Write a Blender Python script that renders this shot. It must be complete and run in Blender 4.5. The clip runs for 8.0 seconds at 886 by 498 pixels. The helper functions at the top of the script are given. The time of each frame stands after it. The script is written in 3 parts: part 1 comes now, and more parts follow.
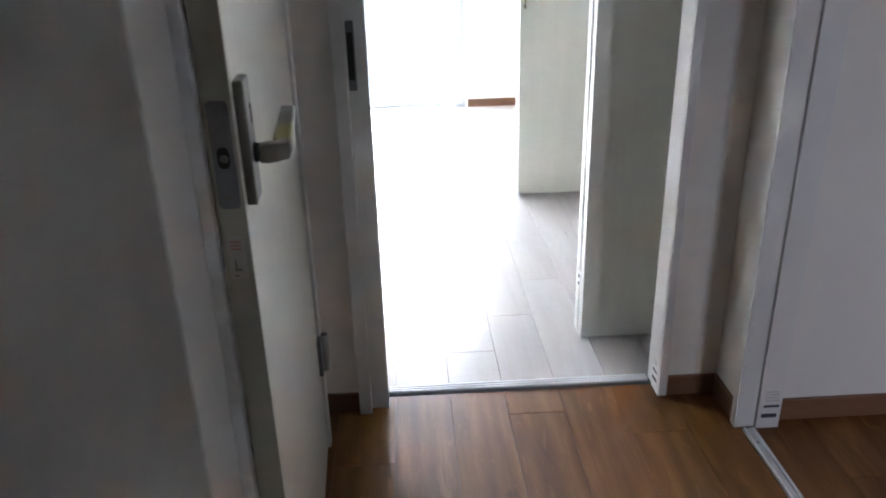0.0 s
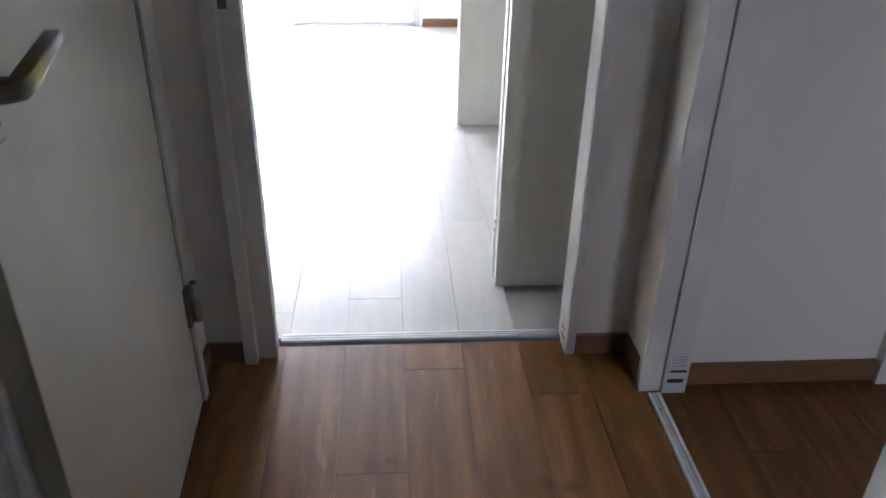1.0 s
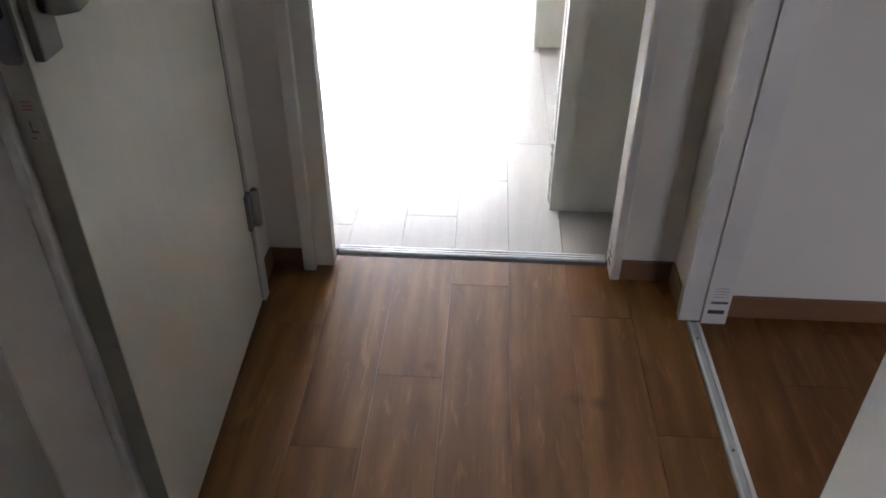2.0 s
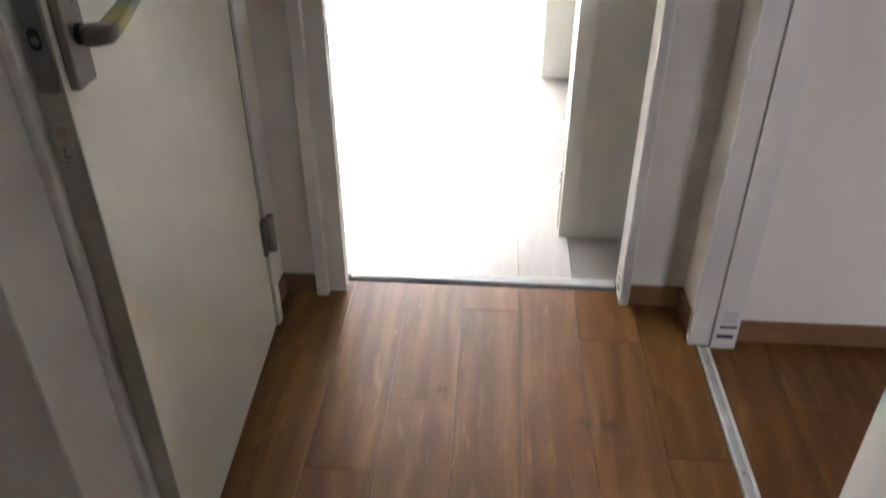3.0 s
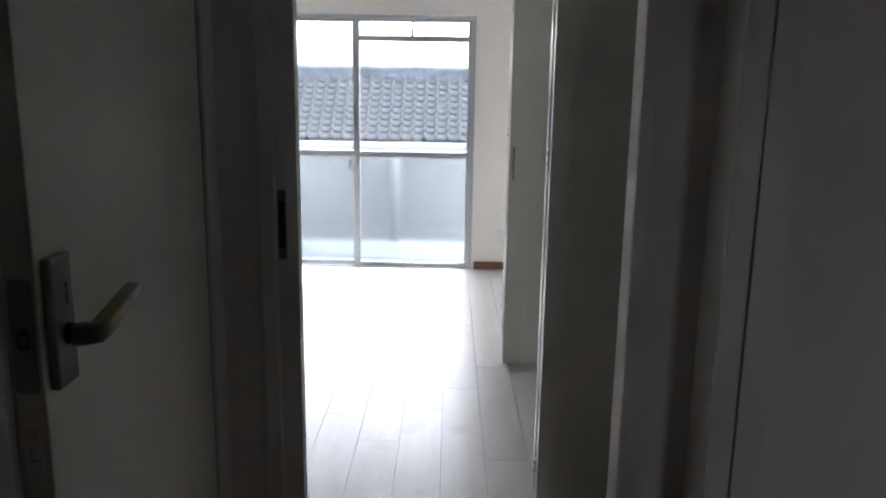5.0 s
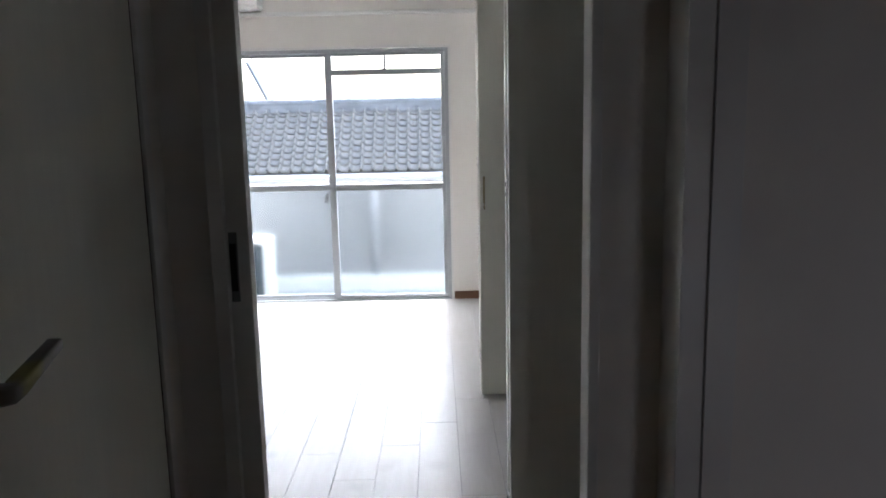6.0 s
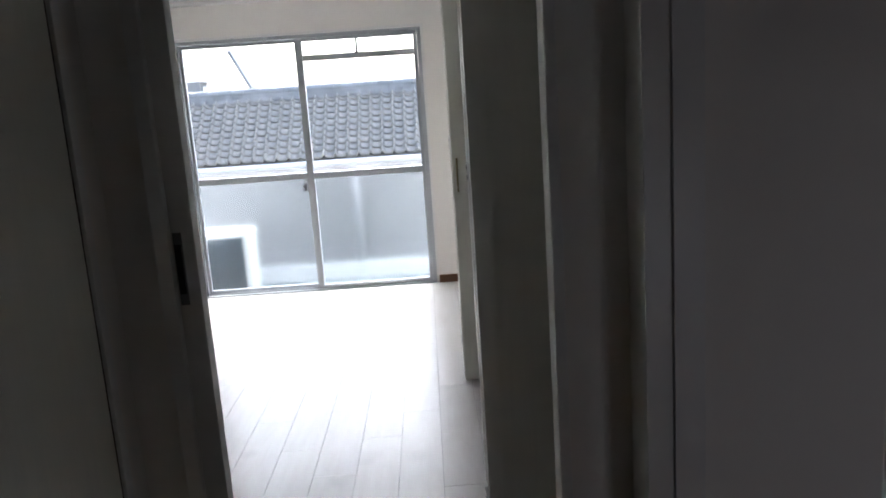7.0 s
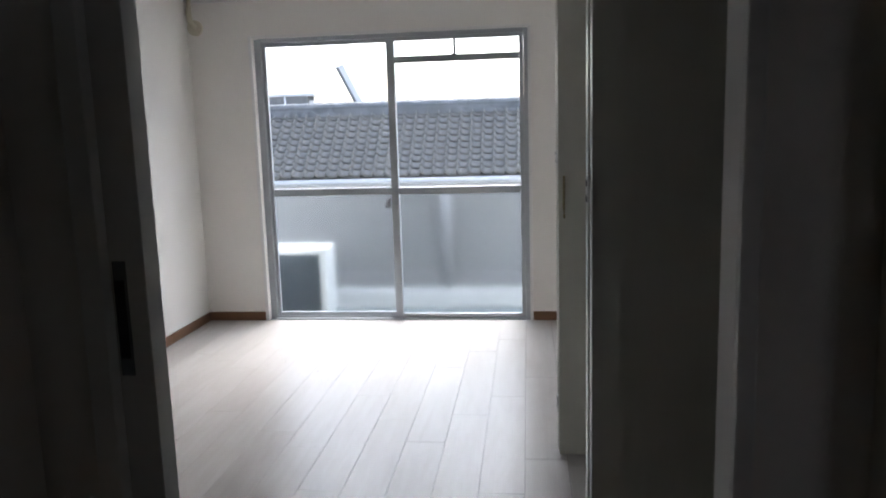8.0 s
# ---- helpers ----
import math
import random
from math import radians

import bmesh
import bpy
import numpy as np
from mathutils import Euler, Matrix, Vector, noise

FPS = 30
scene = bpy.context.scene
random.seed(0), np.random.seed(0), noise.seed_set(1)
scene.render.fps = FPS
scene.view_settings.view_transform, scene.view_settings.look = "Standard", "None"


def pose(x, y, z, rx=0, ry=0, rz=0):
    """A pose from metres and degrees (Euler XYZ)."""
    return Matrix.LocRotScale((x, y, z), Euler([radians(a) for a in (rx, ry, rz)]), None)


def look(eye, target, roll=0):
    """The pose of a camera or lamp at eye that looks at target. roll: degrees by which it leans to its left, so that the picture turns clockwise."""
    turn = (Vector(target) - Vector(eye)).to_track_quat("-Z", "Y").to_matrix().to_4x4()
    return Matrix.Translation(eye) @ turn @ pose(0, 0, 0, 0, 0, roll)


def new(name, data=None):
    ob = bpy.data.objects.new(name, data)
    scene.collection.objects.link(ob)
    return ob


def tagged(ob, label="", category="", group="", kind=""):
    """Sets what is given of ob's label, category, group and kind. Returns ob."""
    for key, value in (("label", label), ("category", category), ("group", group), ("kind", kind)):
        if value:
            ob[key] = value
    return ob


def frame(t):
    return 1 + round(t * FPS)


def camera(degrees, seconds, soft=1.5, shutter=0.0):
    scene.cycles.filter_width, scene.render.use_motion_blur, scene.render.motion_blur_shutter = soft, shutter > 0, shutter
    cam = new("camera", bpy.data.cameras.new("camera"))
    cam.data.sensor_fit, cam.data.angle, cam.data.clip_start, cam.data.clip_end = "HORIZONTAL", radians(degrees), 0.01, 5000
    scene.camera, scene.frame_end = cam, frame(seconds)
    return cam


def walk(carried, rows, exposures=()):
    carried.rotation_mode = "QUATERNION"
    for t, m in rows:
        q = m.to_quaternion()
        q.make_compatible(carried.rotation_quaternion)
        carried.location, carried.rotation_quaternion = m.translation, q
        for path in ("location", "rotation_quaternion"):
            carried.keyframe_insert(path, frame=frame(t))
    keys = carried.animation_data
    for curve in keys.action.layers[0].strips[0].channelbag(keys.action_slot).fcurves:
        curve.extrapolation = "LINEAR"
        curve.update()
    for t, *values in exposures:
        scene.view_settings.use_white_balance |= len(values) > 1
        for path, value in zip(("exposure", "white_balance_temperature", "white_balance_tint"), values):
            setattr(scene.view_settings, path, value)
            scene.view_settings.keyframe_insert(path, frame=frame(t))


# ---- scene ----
cam = camera(60.6, 8.0, soft=1.7, shutter=0.25)
PATH = [
    (0, (-0.287, -1.872, 1.264), (-0.211, -0.035, 0.477), -1.6),
    (0.5, (-0.174, -1.812, 1.247), (-0.047, -0.026, 0.357), -1.9),
    (1, (-0.068, -1.698, 1.246), (0.064, 0.044, 0.272), 1.3),
    (1.5, (-0.014, -1.714, 1.267), (-0.026, -0.032, 0.184), -0.3),
    (1.7, (0.015, -1.748, 1.266), (-0.064, -0.086, 0.156), 1.1),
    (2.8, (0.046, -1.782, 1.286), (-0.111, -0.188, 0.089), -2.3),
    (3, (0.024, -1.797, 1.278), (-0.096, -0.118, 0.198), -0.1),
    (3.5, (0.041, -1.79, 1.289), (-0.081, -0.015, 0.374), 0.6),
    (4, (0.025, -1.782, 1.293), (-0.106, 0.068, 0.543), 0.3),
    (4.5, (-0.002, -1.781, 1.299), (-0.092, 0.134, 0.729), 0.2),
    (5, (-0.03, -1.78, 1.29), (-0.043, 0.179, 0.887), 0.9),
    (5.2, (-0.023, -1.782, 1.29), (0.011, 0.19, 0.958), 0.4),
    (6.3, (0.093, -1.748, 1.307), (0.084, 0.224, 0.977), -2.6),
    (6.5, (0.12, -1.748, 1.308), (0.119, 0.22, 0.952), -3.9),
    (7, (0.138, -1.678, 1.305), (0.161, 0.285, 0.924), -3.9),
    (7.5, (0.14, -1.295, 1.245), (0.068, 0.661, 0.835), -3.1),
    (8, (0.138, -1.009, 1.23), (-0.087, 0.954, 0.917), -1.7),
]
walk(cam, [(t, look(eye, target, roll)) for t, eye, target, roll in PATH],
     exposures=[(0.0, 3.32, 5450, 10), (0.5, 2.96, 5350, 10), (1.0, 3.00, 5450, 10), (1.7, 3.00, 5650, 10), (2.8, 3.86, 6150, 10), (3.5, 3.16, 6150, 10), (4.0, 2.36, 5880, 10), (4.5, 1.70, 5680, 10), (5.0, 1.20, 5680, 10), (6.5, 1.15, 5720, 10), (7.5, 0.70, 5750, 10), (8.0, 0.30, 5750, 10)])

# ---- light: a white overcast sky ----
world = bpy.data.worlds.new("overcast_sky")
scene.world = world
world.use_nodes = True
wn = world.node_tree
sky = wn.nodes.new("ShaderNodeTexSky")
sky.sky_type = "NISHITA"
sky.sun_disc = False
sky.sun_elevation = radians(52)
sky.sun_rotation = radians(10)
sky.air_density, sky.dust_density, sky.ozone_density = 1.0, 6.0, 1.0
cloud = wn.nodes.new("ShaderNodeHueSaturation")
cloud.inputs["Saturation"].default_value = 0.68
wn.links.new(sky.outputs["Color"], cloud.inputs["Color"])
wn.links.new(cloud.outputs["Color"], wn.nodes["Background"].inputs["Color"])
wn.nodes["Background"].inputs["Strength"].default_value = 0.6
sun = new("sun", bpy.data.lights.new("sun", "SUN"))
sun.data.energy, sun.data.angle, sun.data.color = 0.6, radians(40), (1.0, 0.98, 0.95)
sun.matrix_world = look((3, 17, 23), (0, 0, 0))
# area lamp added for the daylight from the washroom; its source is unseen
wash_light = new("washroom_unseen_daylight", bpy.data.lights.new("washroom_unseen_daylight", "AREA"))
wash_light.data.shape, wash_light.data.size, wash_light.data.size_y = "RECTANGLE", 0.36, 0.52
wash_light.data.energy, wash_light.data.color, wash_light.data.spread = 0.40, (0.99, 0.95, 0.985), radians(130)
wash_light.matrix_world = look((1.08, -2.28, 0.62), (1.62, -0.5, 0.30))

# ---- materials ----


def material(name, colour, rough=0.5, metal=0.0, spread=0.06, scale=6.0, bump=0.0, bump_scale=120.0, stretch=(1, 1, 1), coat=0.0):
    """A surface with a broad and a fine variation of its colour, a little uneven gloss and a fine relief."""
    mat = bpy.data.materials.new(name)
    mat.use_nodes = True
    nt = mat.node_tree
    n, l = nt.nodes, nt.links
    bsdf = n["Principled BSDF"]
    bsdf.inputs["Metallic"].default_value = metal
    bsdf.inputs["Coat Weight"].default_value = coat
    co = n.new("ShaderNodeTexCoord")
    mp = n.new("ShaderNodeMapping")
    mp.inputs["Scale"].default_value = stretch
    l.new(co.outputs["Object"], mp.inputs["Vector"])
    big, fine = n.new("ShaderNodeTexNoise"), n.new("ShaderNodeTexNoise")
    big.inputs["Scale"].default_value, big.inputs["Detail"].default_value = scale, 3
    fine.inputs["Scale"].default_value, fine.inputs["Detail"].default_value = bump_scale, 4
    l.new(mp.outputs[0], big.inputs["Vector"])
    l.new(mp.outputs[0], fine.inputs["Vector"])
    ramp = n.new("ShaderNodeValToRGB")
    ramp.color_ramp.elements[0].position, ramp.color_ramp.elements[1].position = 0.3, 0.7
    ramp.color_ramp.elements[0].color = (*[c * (1 - spread) for c in colour], 1)
    ramp.color_ramp.elements[1].color = (*[min(1, c * (1 + spread)) for c in colour], 1)
    mix = n.new("ShaderNodeMath")
    mix.operation = "MULTIPLY_ADD"
    mix.inputs[1].default_value = 0.3
    l.new(fine.outputs["Fac"], mix.inputs[0])
    half = n.new("ShaderNodeMath")
    half.operation = "MULTIPLY"
    half.inputs[1].default_value = 0.7
    l.new(big.outputs["Fac"], half.inputs[0])
    l.new(half.outputs[0], mix.inputs[2])
    l.new(mix.outputs[0], ramp.inputs["Fac"])
    l.new(ramp.outputs["Color"], bsdf.inputs["Base Color"])
    gloss = n.new("ShaderNodeMapRange")
    gloss.inputs["To Min"].default_value, gloss.inputs["To Max"].default_value = max(0.03, rough - 0.06), min(1, rough + 0.06)
    l.new(big.outputs["Fac"], gloss.inputs["Value"])
    l.new(gloss.outputs[0], bsdf.inputs["Roughness"])
    if bump:
        b = n.new("ShaderNodeBump")
        b.inputs["Strength"].default_value, b.inputs["Distance"].default_value = bump, 0.002
        l.new(fine.outputs["Fac"], b.inputs["Height"])
        l.new(b.outputs[0], bsdf.inputs["Normal"])
    return mat


def wood(name, dark, mid, light, rough, knots=0.6, board=0.5, spec=0.35, marks=(), figured=0.0, flecks=0.0, depth=0.5):
    """Printed wood plank: long grain along y, darker figure and knots, each plank with its own shade and offset."""
    mat = bpy.data.materials.new(name)
    mat.use_nodes = True
    nt = mat.node_tree
    n, l = nt.nodes, nt.links
    bsdf = n["Principled BSDF"]
    co, info = n.new("ShaderNodeTexCoord"), n.new("ShaderNodeObjectInfo")
    far = n.new("ShaderNodeVectorMath")
    far.operation = "SCALE"
    far.inputs[0].default_value = (37.0, 23.0, 51.0)
    l.new(info.outputs["Random"], far.inputs["Scale"])
    add = n.new("ShaderNodeVectorMath")
    l.new(co.outputs["Object"], add.inputs[0])
    l.new(far.outputs[0], add.inputs[1])

    def noise_at(stretch, scale, detail, warp=0.0):
        mp, t = n.new("ShaderNodeMapping"), n.new("ShaderNodeTexNoise")
        mp.inputs["Scale"].default_value = stretch
        t.inputs["Scale"].default_value, t.inputs["Detail"].default_value, t.inputs["Distortion"].default_value = scale, detail, warp
        l.new(add.outputs[0], mp.inputs["Vector"])
        l.new(mp.outputs[0], t.inputs["Vector"])
        return t

    streak = noise_at((1, 0.07, 1), 16, 6, 1.2)
    figure = noise_at((1, 0.20, 1), 7, 5, 2.4)
    cloudy = noise_at((1, 0.35, 1), 4.5, 2, 0.8)
    fine = noise_at((1, 0.02, 1), 170, 3)
    knot = noise_at((1, 0.6, 1), 6.5, 1)
    ramp = n.new("ShaderNodeValToRGB")
    e = ramp.color_ramp.elements
    e[0].position, e[0].color = 0.28, (*dark, 1)
    e[1].position, e[1].color = 0.73, (*light, 1)
    m = e.new(0.5)
    m.color = (*mid, 1)

    def maths(op, a, b):
        t = n.new("ShaderNodeMath")
        t.operation = op
        for i, v in enumerate((a, b)):
            if isinstance(v, (int, float)):
                t.inputs[i].default_value = v
            else:
                l.new(v, t.inputs[i])
        return t.outputs[0]

    v = maths("ADD", maths("MULTIPLY", streak.outputs["Fac"], 0.27), maths("MULTIPLY", figure.outputs["Fac"], 0.36))
    v = maths("ADD", v, maths("MULTIPLY", fine.outputs["Fac"], 0.12))
    v = maths("ADD", v, maths("MULTIPLY", cloudy.outputs["Fac"], 0.25 - figured))
    wm, wave = n.new("ShaderNodeMapping"), n.new("ShaderNodeTexWave")
    wm.inputs["Scale"].default_value = (1, 0.16, 1)
    wave.wave_type, wave.bands_direction = "BANDS", "X"
    for key, value in (("Scale", 4.5), ("Distortion", 14.0), ("Detail", 3.0), ("Detail Scale", 0.9)):
        wave.inputs[key].default_value = value
    l.new(add.outputs[0], wm.inputs["Vector"])
    l.new(wm.outputs[0], wave.inputs["Vector"])
    v = maths("ADD", v, maths("MULTIPLY", wave.outputs["Fac"], figured))
    v = maths("ADD", v, maths("MULTIPLY", maths("SUBTRACT", info.outputs["Random"], 0.5), 0.16 * board))
    l.new(v, ramp.inputs["Fac"])
    spot = n.new("ShaderNodeMapRange")
    spot.inputs["From Min"].default_value, spot.inputs["From Max"].default_value = 0.69, 0.78
    l.new(knot.outputs["Fac"], spot.inputs["Value"])
    blend = n.new("ShaderNodeMixRGB")
    blend.inputs["Color2"].default_value = (*[c * 0.55 for c in dark], 1)
    l.new(maths("MULTIPLY", spot.outputs[0], knots), blend.inputs["Fac"])
    l.new(ramp.outputs["Color"], blend.inputs["Color1"])
    last = blend.outputs[0]
    fleck = noise_at((1, 0.13, 1), 60, 3, 1.0)
    fr = n.new("ShaderNodeMapRange")
    fr.inputs["From Min"].default_value, fr.inputs["From Max"].default_value = 0.60, 0.74
    l.new(fleck.outputs["Fac"], fr.inputs["Value"])
    fm = n.new("ShaderNodeMixRGB")
    fm.inputs["Color2"].default_value = (*[min(1, c * 1.3) for c in light], 1)
    l.new(maths("MULTIPLY", fr.outputs[0], flecks), fm.inputs["Fac"])
    l.new(last, fm.inputs["Color1"])
    last = fm.outputs[0]
    for kx, ky, size in marks:
        # a round mark: knots and a stain in the hall, smudges in the room
        geo, off, dist, near, km = n.new("ShaderNodeNewGeometry"), n.new("ShaderNodeVectorMath"), n.new("ShaderNodeVectorMath"), n.new("ShaderNodeMapRange"), n.new("ShaderNodeMixRGB")
        off.operation, off.inputs[1].default_value = "SUBTRACT", (kx, ky, 0)
        dist.operation = "LENGTH"
        l.new(geo.outputs["Position"], off.inputs[0])
        l.new(off.outputs[0], dist.inputs[0])
        near.inputs["From Min"].default_value, near.inputs["From Max"].default_value = size, size * 0.3
        l.new(dist.outputs["Value"], near.inputs["Value"])
        km.inputs["Color2"].default_value = (*[c * 0.6 for c in dark], 1)
        l.new(maths("MULTIPLY", near.outputs[0], depth), km.inputs["Fac"])
        l.new(last, km.inputs["Color1"])
        last = km.outputs[0]
    l.new(last, bsdf.inputs["Base Color"])
    bsdf.inputs["Specular IOR Level"].default_value = spec
    g = n.new("ShaderNodeMapRange")
    g.inputs["To Min"].default_value, g.inputs["To Max"].default_value = rough - 0.07, rough + 0.1
    l.new(figure.outputs["Fac"], g.inputs["Value"])
    l.new(g.outputs[0], bsdf.inputs["Roughness"])
    b = n.new("ShaderNodeBump")
    b.inputs["Strength"].default_value, b.inputs["Distance"].default_value = 0.12, 0.0015
    l.new(streak.outputs["Fac"], b.inputs["Height"])
    l.new(b.outputs[0], bsdf.inputs["Normal"])
    return mat


def tinted_metal(name, colour, yellowish, y, reach):
    """Satin metal with a second colour round y, fading out on both sides and in spots."""
    mat = material(name, colour, 0.34, metal=0.85, spread=0.1, scale=30, bump=0.04, bump_scale=400)
    n, l = mat.node_tree.nodes, mat.node_tree.links
    bsdf = n["Principled BSDF"]
    plain = bsdf.inputs["Base Color"].links[0].from_socket
    co, sep, off, gap, fade, mix, tex, add = [n.new("ShaderNode" + k) for k in ("TexCoord", "SeparateXYZ", "Math", "Math", "MapRange", "MixRGB", "TexNoise", "Math")]
    off.operation, off.inputs[1].default_value = "SUBTRACT", y
    gap.operation = "ABSOLUTE"
    tex.inputs["Scale"].default_value = 70
    add.operation, add.inputs[1].default_value = "MULTIPLY_ADD", 0.016
    fade.interpolation_type = "SMOOTHSTEP"
    fade.inputs["From Min"].default_value, fade.inputs["From Max"].default_value = reach + 0.008, 0.018
    mix.inputs["Color2"].default_value = (*yellowish, 1)
    l.new(co.outputs["Object"], sep.inputs[0])
    l.new(co.outputs["Object"], tex.inputs["Vector"])
    l.new(sep.outputs["Y"], off.inputs[0])
    l.new(off.outputs[0], gap.inputs[0])
    l.new(tex.outputs["Fac"], add.inputs[0])
    l.new(gap.outputs[0], add.inputs[2])
    l.new(add.outputs[0], fade.inputs["Value"])
    l.new(fade.outputs[0], mix.inputs["Fac"])
    l.new(plain, mix.inputs["Color1"])
    l.new(mix.outputs[0], bsdf.inputs["Base Color"])
    return mat


def glass(name, rough, tint=(1, 1, 1)):
    mat = bpy.data.materials.new(name)
    mat.use_nodes = True
    nt = mat.node_tree
    nt.nodes.remove(nt.nodes["Principled BSDF"])
    g = nt.nodes.new("ShaderNodeBsdfGlass")
    g.inputs["Roughness"].default_value, g.inputs["IOR"].default_value = rough, 1.45
    g.inputs["Color"].default_value = (*tint, 1)
    nt.links.new(g.outputs[0], nt.nodes["Material Output"].inputs["Surface"])
    return mat


WALL = material("white_wallpaper", (0.82, 0.792, 0.745), 0.75, spread=0.02, scale=3, bump=0.25, bump_scale=260)
CEIL = material("ceiling_paper", (0.84, 0.83, 0.81), 0.8, spread=0.02, scale=3, bump=0.25, bump_scale=220)
TRIM = material("white_trim", (0.78, 0.772, 0.75), 0.38, spread=0.02, scale=5, bump=0.05, bump_scale=90)
DOOR = material("cream_door_film", (0.72, 0.71, 0.632), 0.32, spread=0.05, scale=7, bump=0.08, bump_scale=60, stretch=(1, 1, 0.08))
EDGE = material("door_edge_tape", (0.40, 0.38, 0.31), 0.5, spread=0.05, scale=9, bump=0.05)
BASE = material("brown_baseboard", (0.20, 0.104, 0.053), 0.45, spread=0.2, scale=14, bump=0.1, stretch=(0.15, 0.15, 1))
ALU = material("aluminium", (0.84, 0.85, 0.86), 0.42, metal=0.0, spread=0.05, scale=20, bump=0.05, bump_scale=300)
RAILALU = material("dull_aluminium", (0.58, 0.60, 0.63), 0.36, metal=0.30, spread=0.06, scale=20)
SASH = material("anodised_sash", (0.42, 0.44, 0.46), 0.42, metal=0.55, spread=0.05, scale=12, bump=0.03)
NICKEL_RGB = (0.20, 0.188, 0.17)
NICKEL = material("satin_nickel", NICKEL_RGB, 0.36, metal=0.9, spread=0.08, scale=25, bump=0.04, bump_scale=400)
PALEBRASS = material("pale_brass", (0.30, 0.25, 0.14), 0.35, metal=0.8, spread=0.08, scale=25)
HINGE = material("satin_hinge", (0.45, 0.44, 0.42), 0.4, metal=0.7, spread=0.08, scale=25)
TAPE = material("aged_sticker", (0.45, 0.43, 0.38), 0.55, spread=0.08, scale=50)
STEEL = material("dull_steel", (0.20, 0.20, 0.21), 0.42, metal=0.8, spread=0.1, scale=40, bump=0.05, bump_scale=300)
DARK = material("dark_recess", (0.02, 0.02, 0.02), 0.7, spread=0.2)
INK = material("label_ink", (0.05, 0.05, 0.07), 0.6, spread=0.1, scale=60)
GREYINK = material("faded_ink", (0.45, 0.45, 0.47), 0.6, spread=0.1, scale=60)
REDINK = material("red_ink", (0.42, 0.21, 0.18), 0.6, spread=0.1, scale=60)
PAPER = material("label_paper", (0.80, 0.80, 0.79), 0.6, spread=0.02, scale=40)
HALLWOOD = wood("brown_oak_plank", (0.098, 0.036, 0.0092), (0.182, 0.076, 0.0205), (0.285, 0.137, 0.046), 0.42, spec=0.24, figured=0.08, flecks=0.34, board=0.35, marks=((0.262, -0.525, 0.030), (0.316, -0.535, 0.026), (-0.078, -0.439, 0.020)))
ROOMWOOD = wood("pale_oak_plank", (0.415, 0.385, 0.355), (0.485, 0.458, 0.43), (0.55, 0.53, 0.505), 0.30, knots=0.0, board=0.35, depth=0.22, marks=((-0.150, 1.02, 0.06), (-0.175, 0.97, 0.045), (-0.640, 1.11, 0.05), (0.022, 0.99, 0.06), (-0.26, 0.83, 0.05), (-0.10, 0.50, 0.05)))
JOINT = material("plank_joint", (0.075, 0.036, 0.014), 0.7, spread=0.2)
PALEJOINT = material("pale_plank_joint", (0.16, 0.15, 0.14), 0.7, spread=0.1)
PLASTIC = material("white_plastic", (0.76, 0.76, 0.74), 0.4, spread=0.02)
HOSE = material("beige_pipe_wrap", (0.62, 0.57, 0.44), 0.55, spread=0.05, bump=0.1)
CONCRETE = material("painted_concrete", (0.245, 0.248, 0.255), 0.85, spread=0.08, scale=2.5, bump=0.3, bump_scale=40)
FLOORGREY = material("balcony_screed", (0.20, 0.235, 0.235), 0.8, spread=0.08, scale=4, bump=0.3, bump_scale=50)
TILE = material("roof_tile", (0.222, 0.209, 0.188), 0.30, spread=0.35, scale=2.5)
RIDGE = material("ridge_tile", (0.15, 0.155, 0.16), 0.5, spread=0.7, scale=6, bump=0.4, bump_scale=18)
GUTTER = material("white_gutter", (0.50, 0.51, 0.51), 0.45, spread=0.04)
RENDERED = material("pale_render", (0.70, 0.70, 0.70), 0.85, spread=0.04, bump=0.2)
COIL = material("dark_coil", (0.045, 0.06, 0.075), 0.5, metal=0.3, spread=0.2, scale=20)
EARTH = material("ground_earth", (0.20, 0.19, 0.17), 0.9, spread=0.2, scale=0.6, bump=0.3, bump_scale=4)
DIMWALL = material("grey_render", (0.20, 0.20, 0.195), 0.85, spread=0.05)
CURB = material("curb_white", (0.68, 0.69, 0.69), 0.7, spread=0.05)
DRAIN = material("grey_pipe", (0.295, 0.298, 0.305), 0.6, spread=0.04)
CLEAR = glass("clear_glass", 0.0, (0.98, 0.99, 0.99))
FROST = glass("frosted_glass", 0.19, (0.93, 0.96, 0.97))

# ---- mesh helpers ----


def add_box(bm, lo, hi, bevel=0.0):
    vs = [bm.verts.new((x, y, z)) for z in (lo[2], hi[2]) for y in (lo[1], hi[1]) for x in (lo[0], hi[0])]
    fs = [bm.faces.new([vs[i] for i in f]) for f in ((0, 2, 3, 1), (4, 5, 7, 6), (0, 1, 5, 4), (2, 6, 7, 3), (0, 4, 6, 2), (1, 3, 7, 5))]
    if bevel:
        es = list({e for f in fs for e in f.edges})
        bmesh.ops.bevel(bm, geom=es, offset=bevel, segments=2, profile=0.6, affect="EDGES")
    return bm


def boxes(*some, bevel=0.0):
    bm = bmesh.new()
    for lo, hi in some:
        add_box(bm, lo, hi, bevel)
    return bm


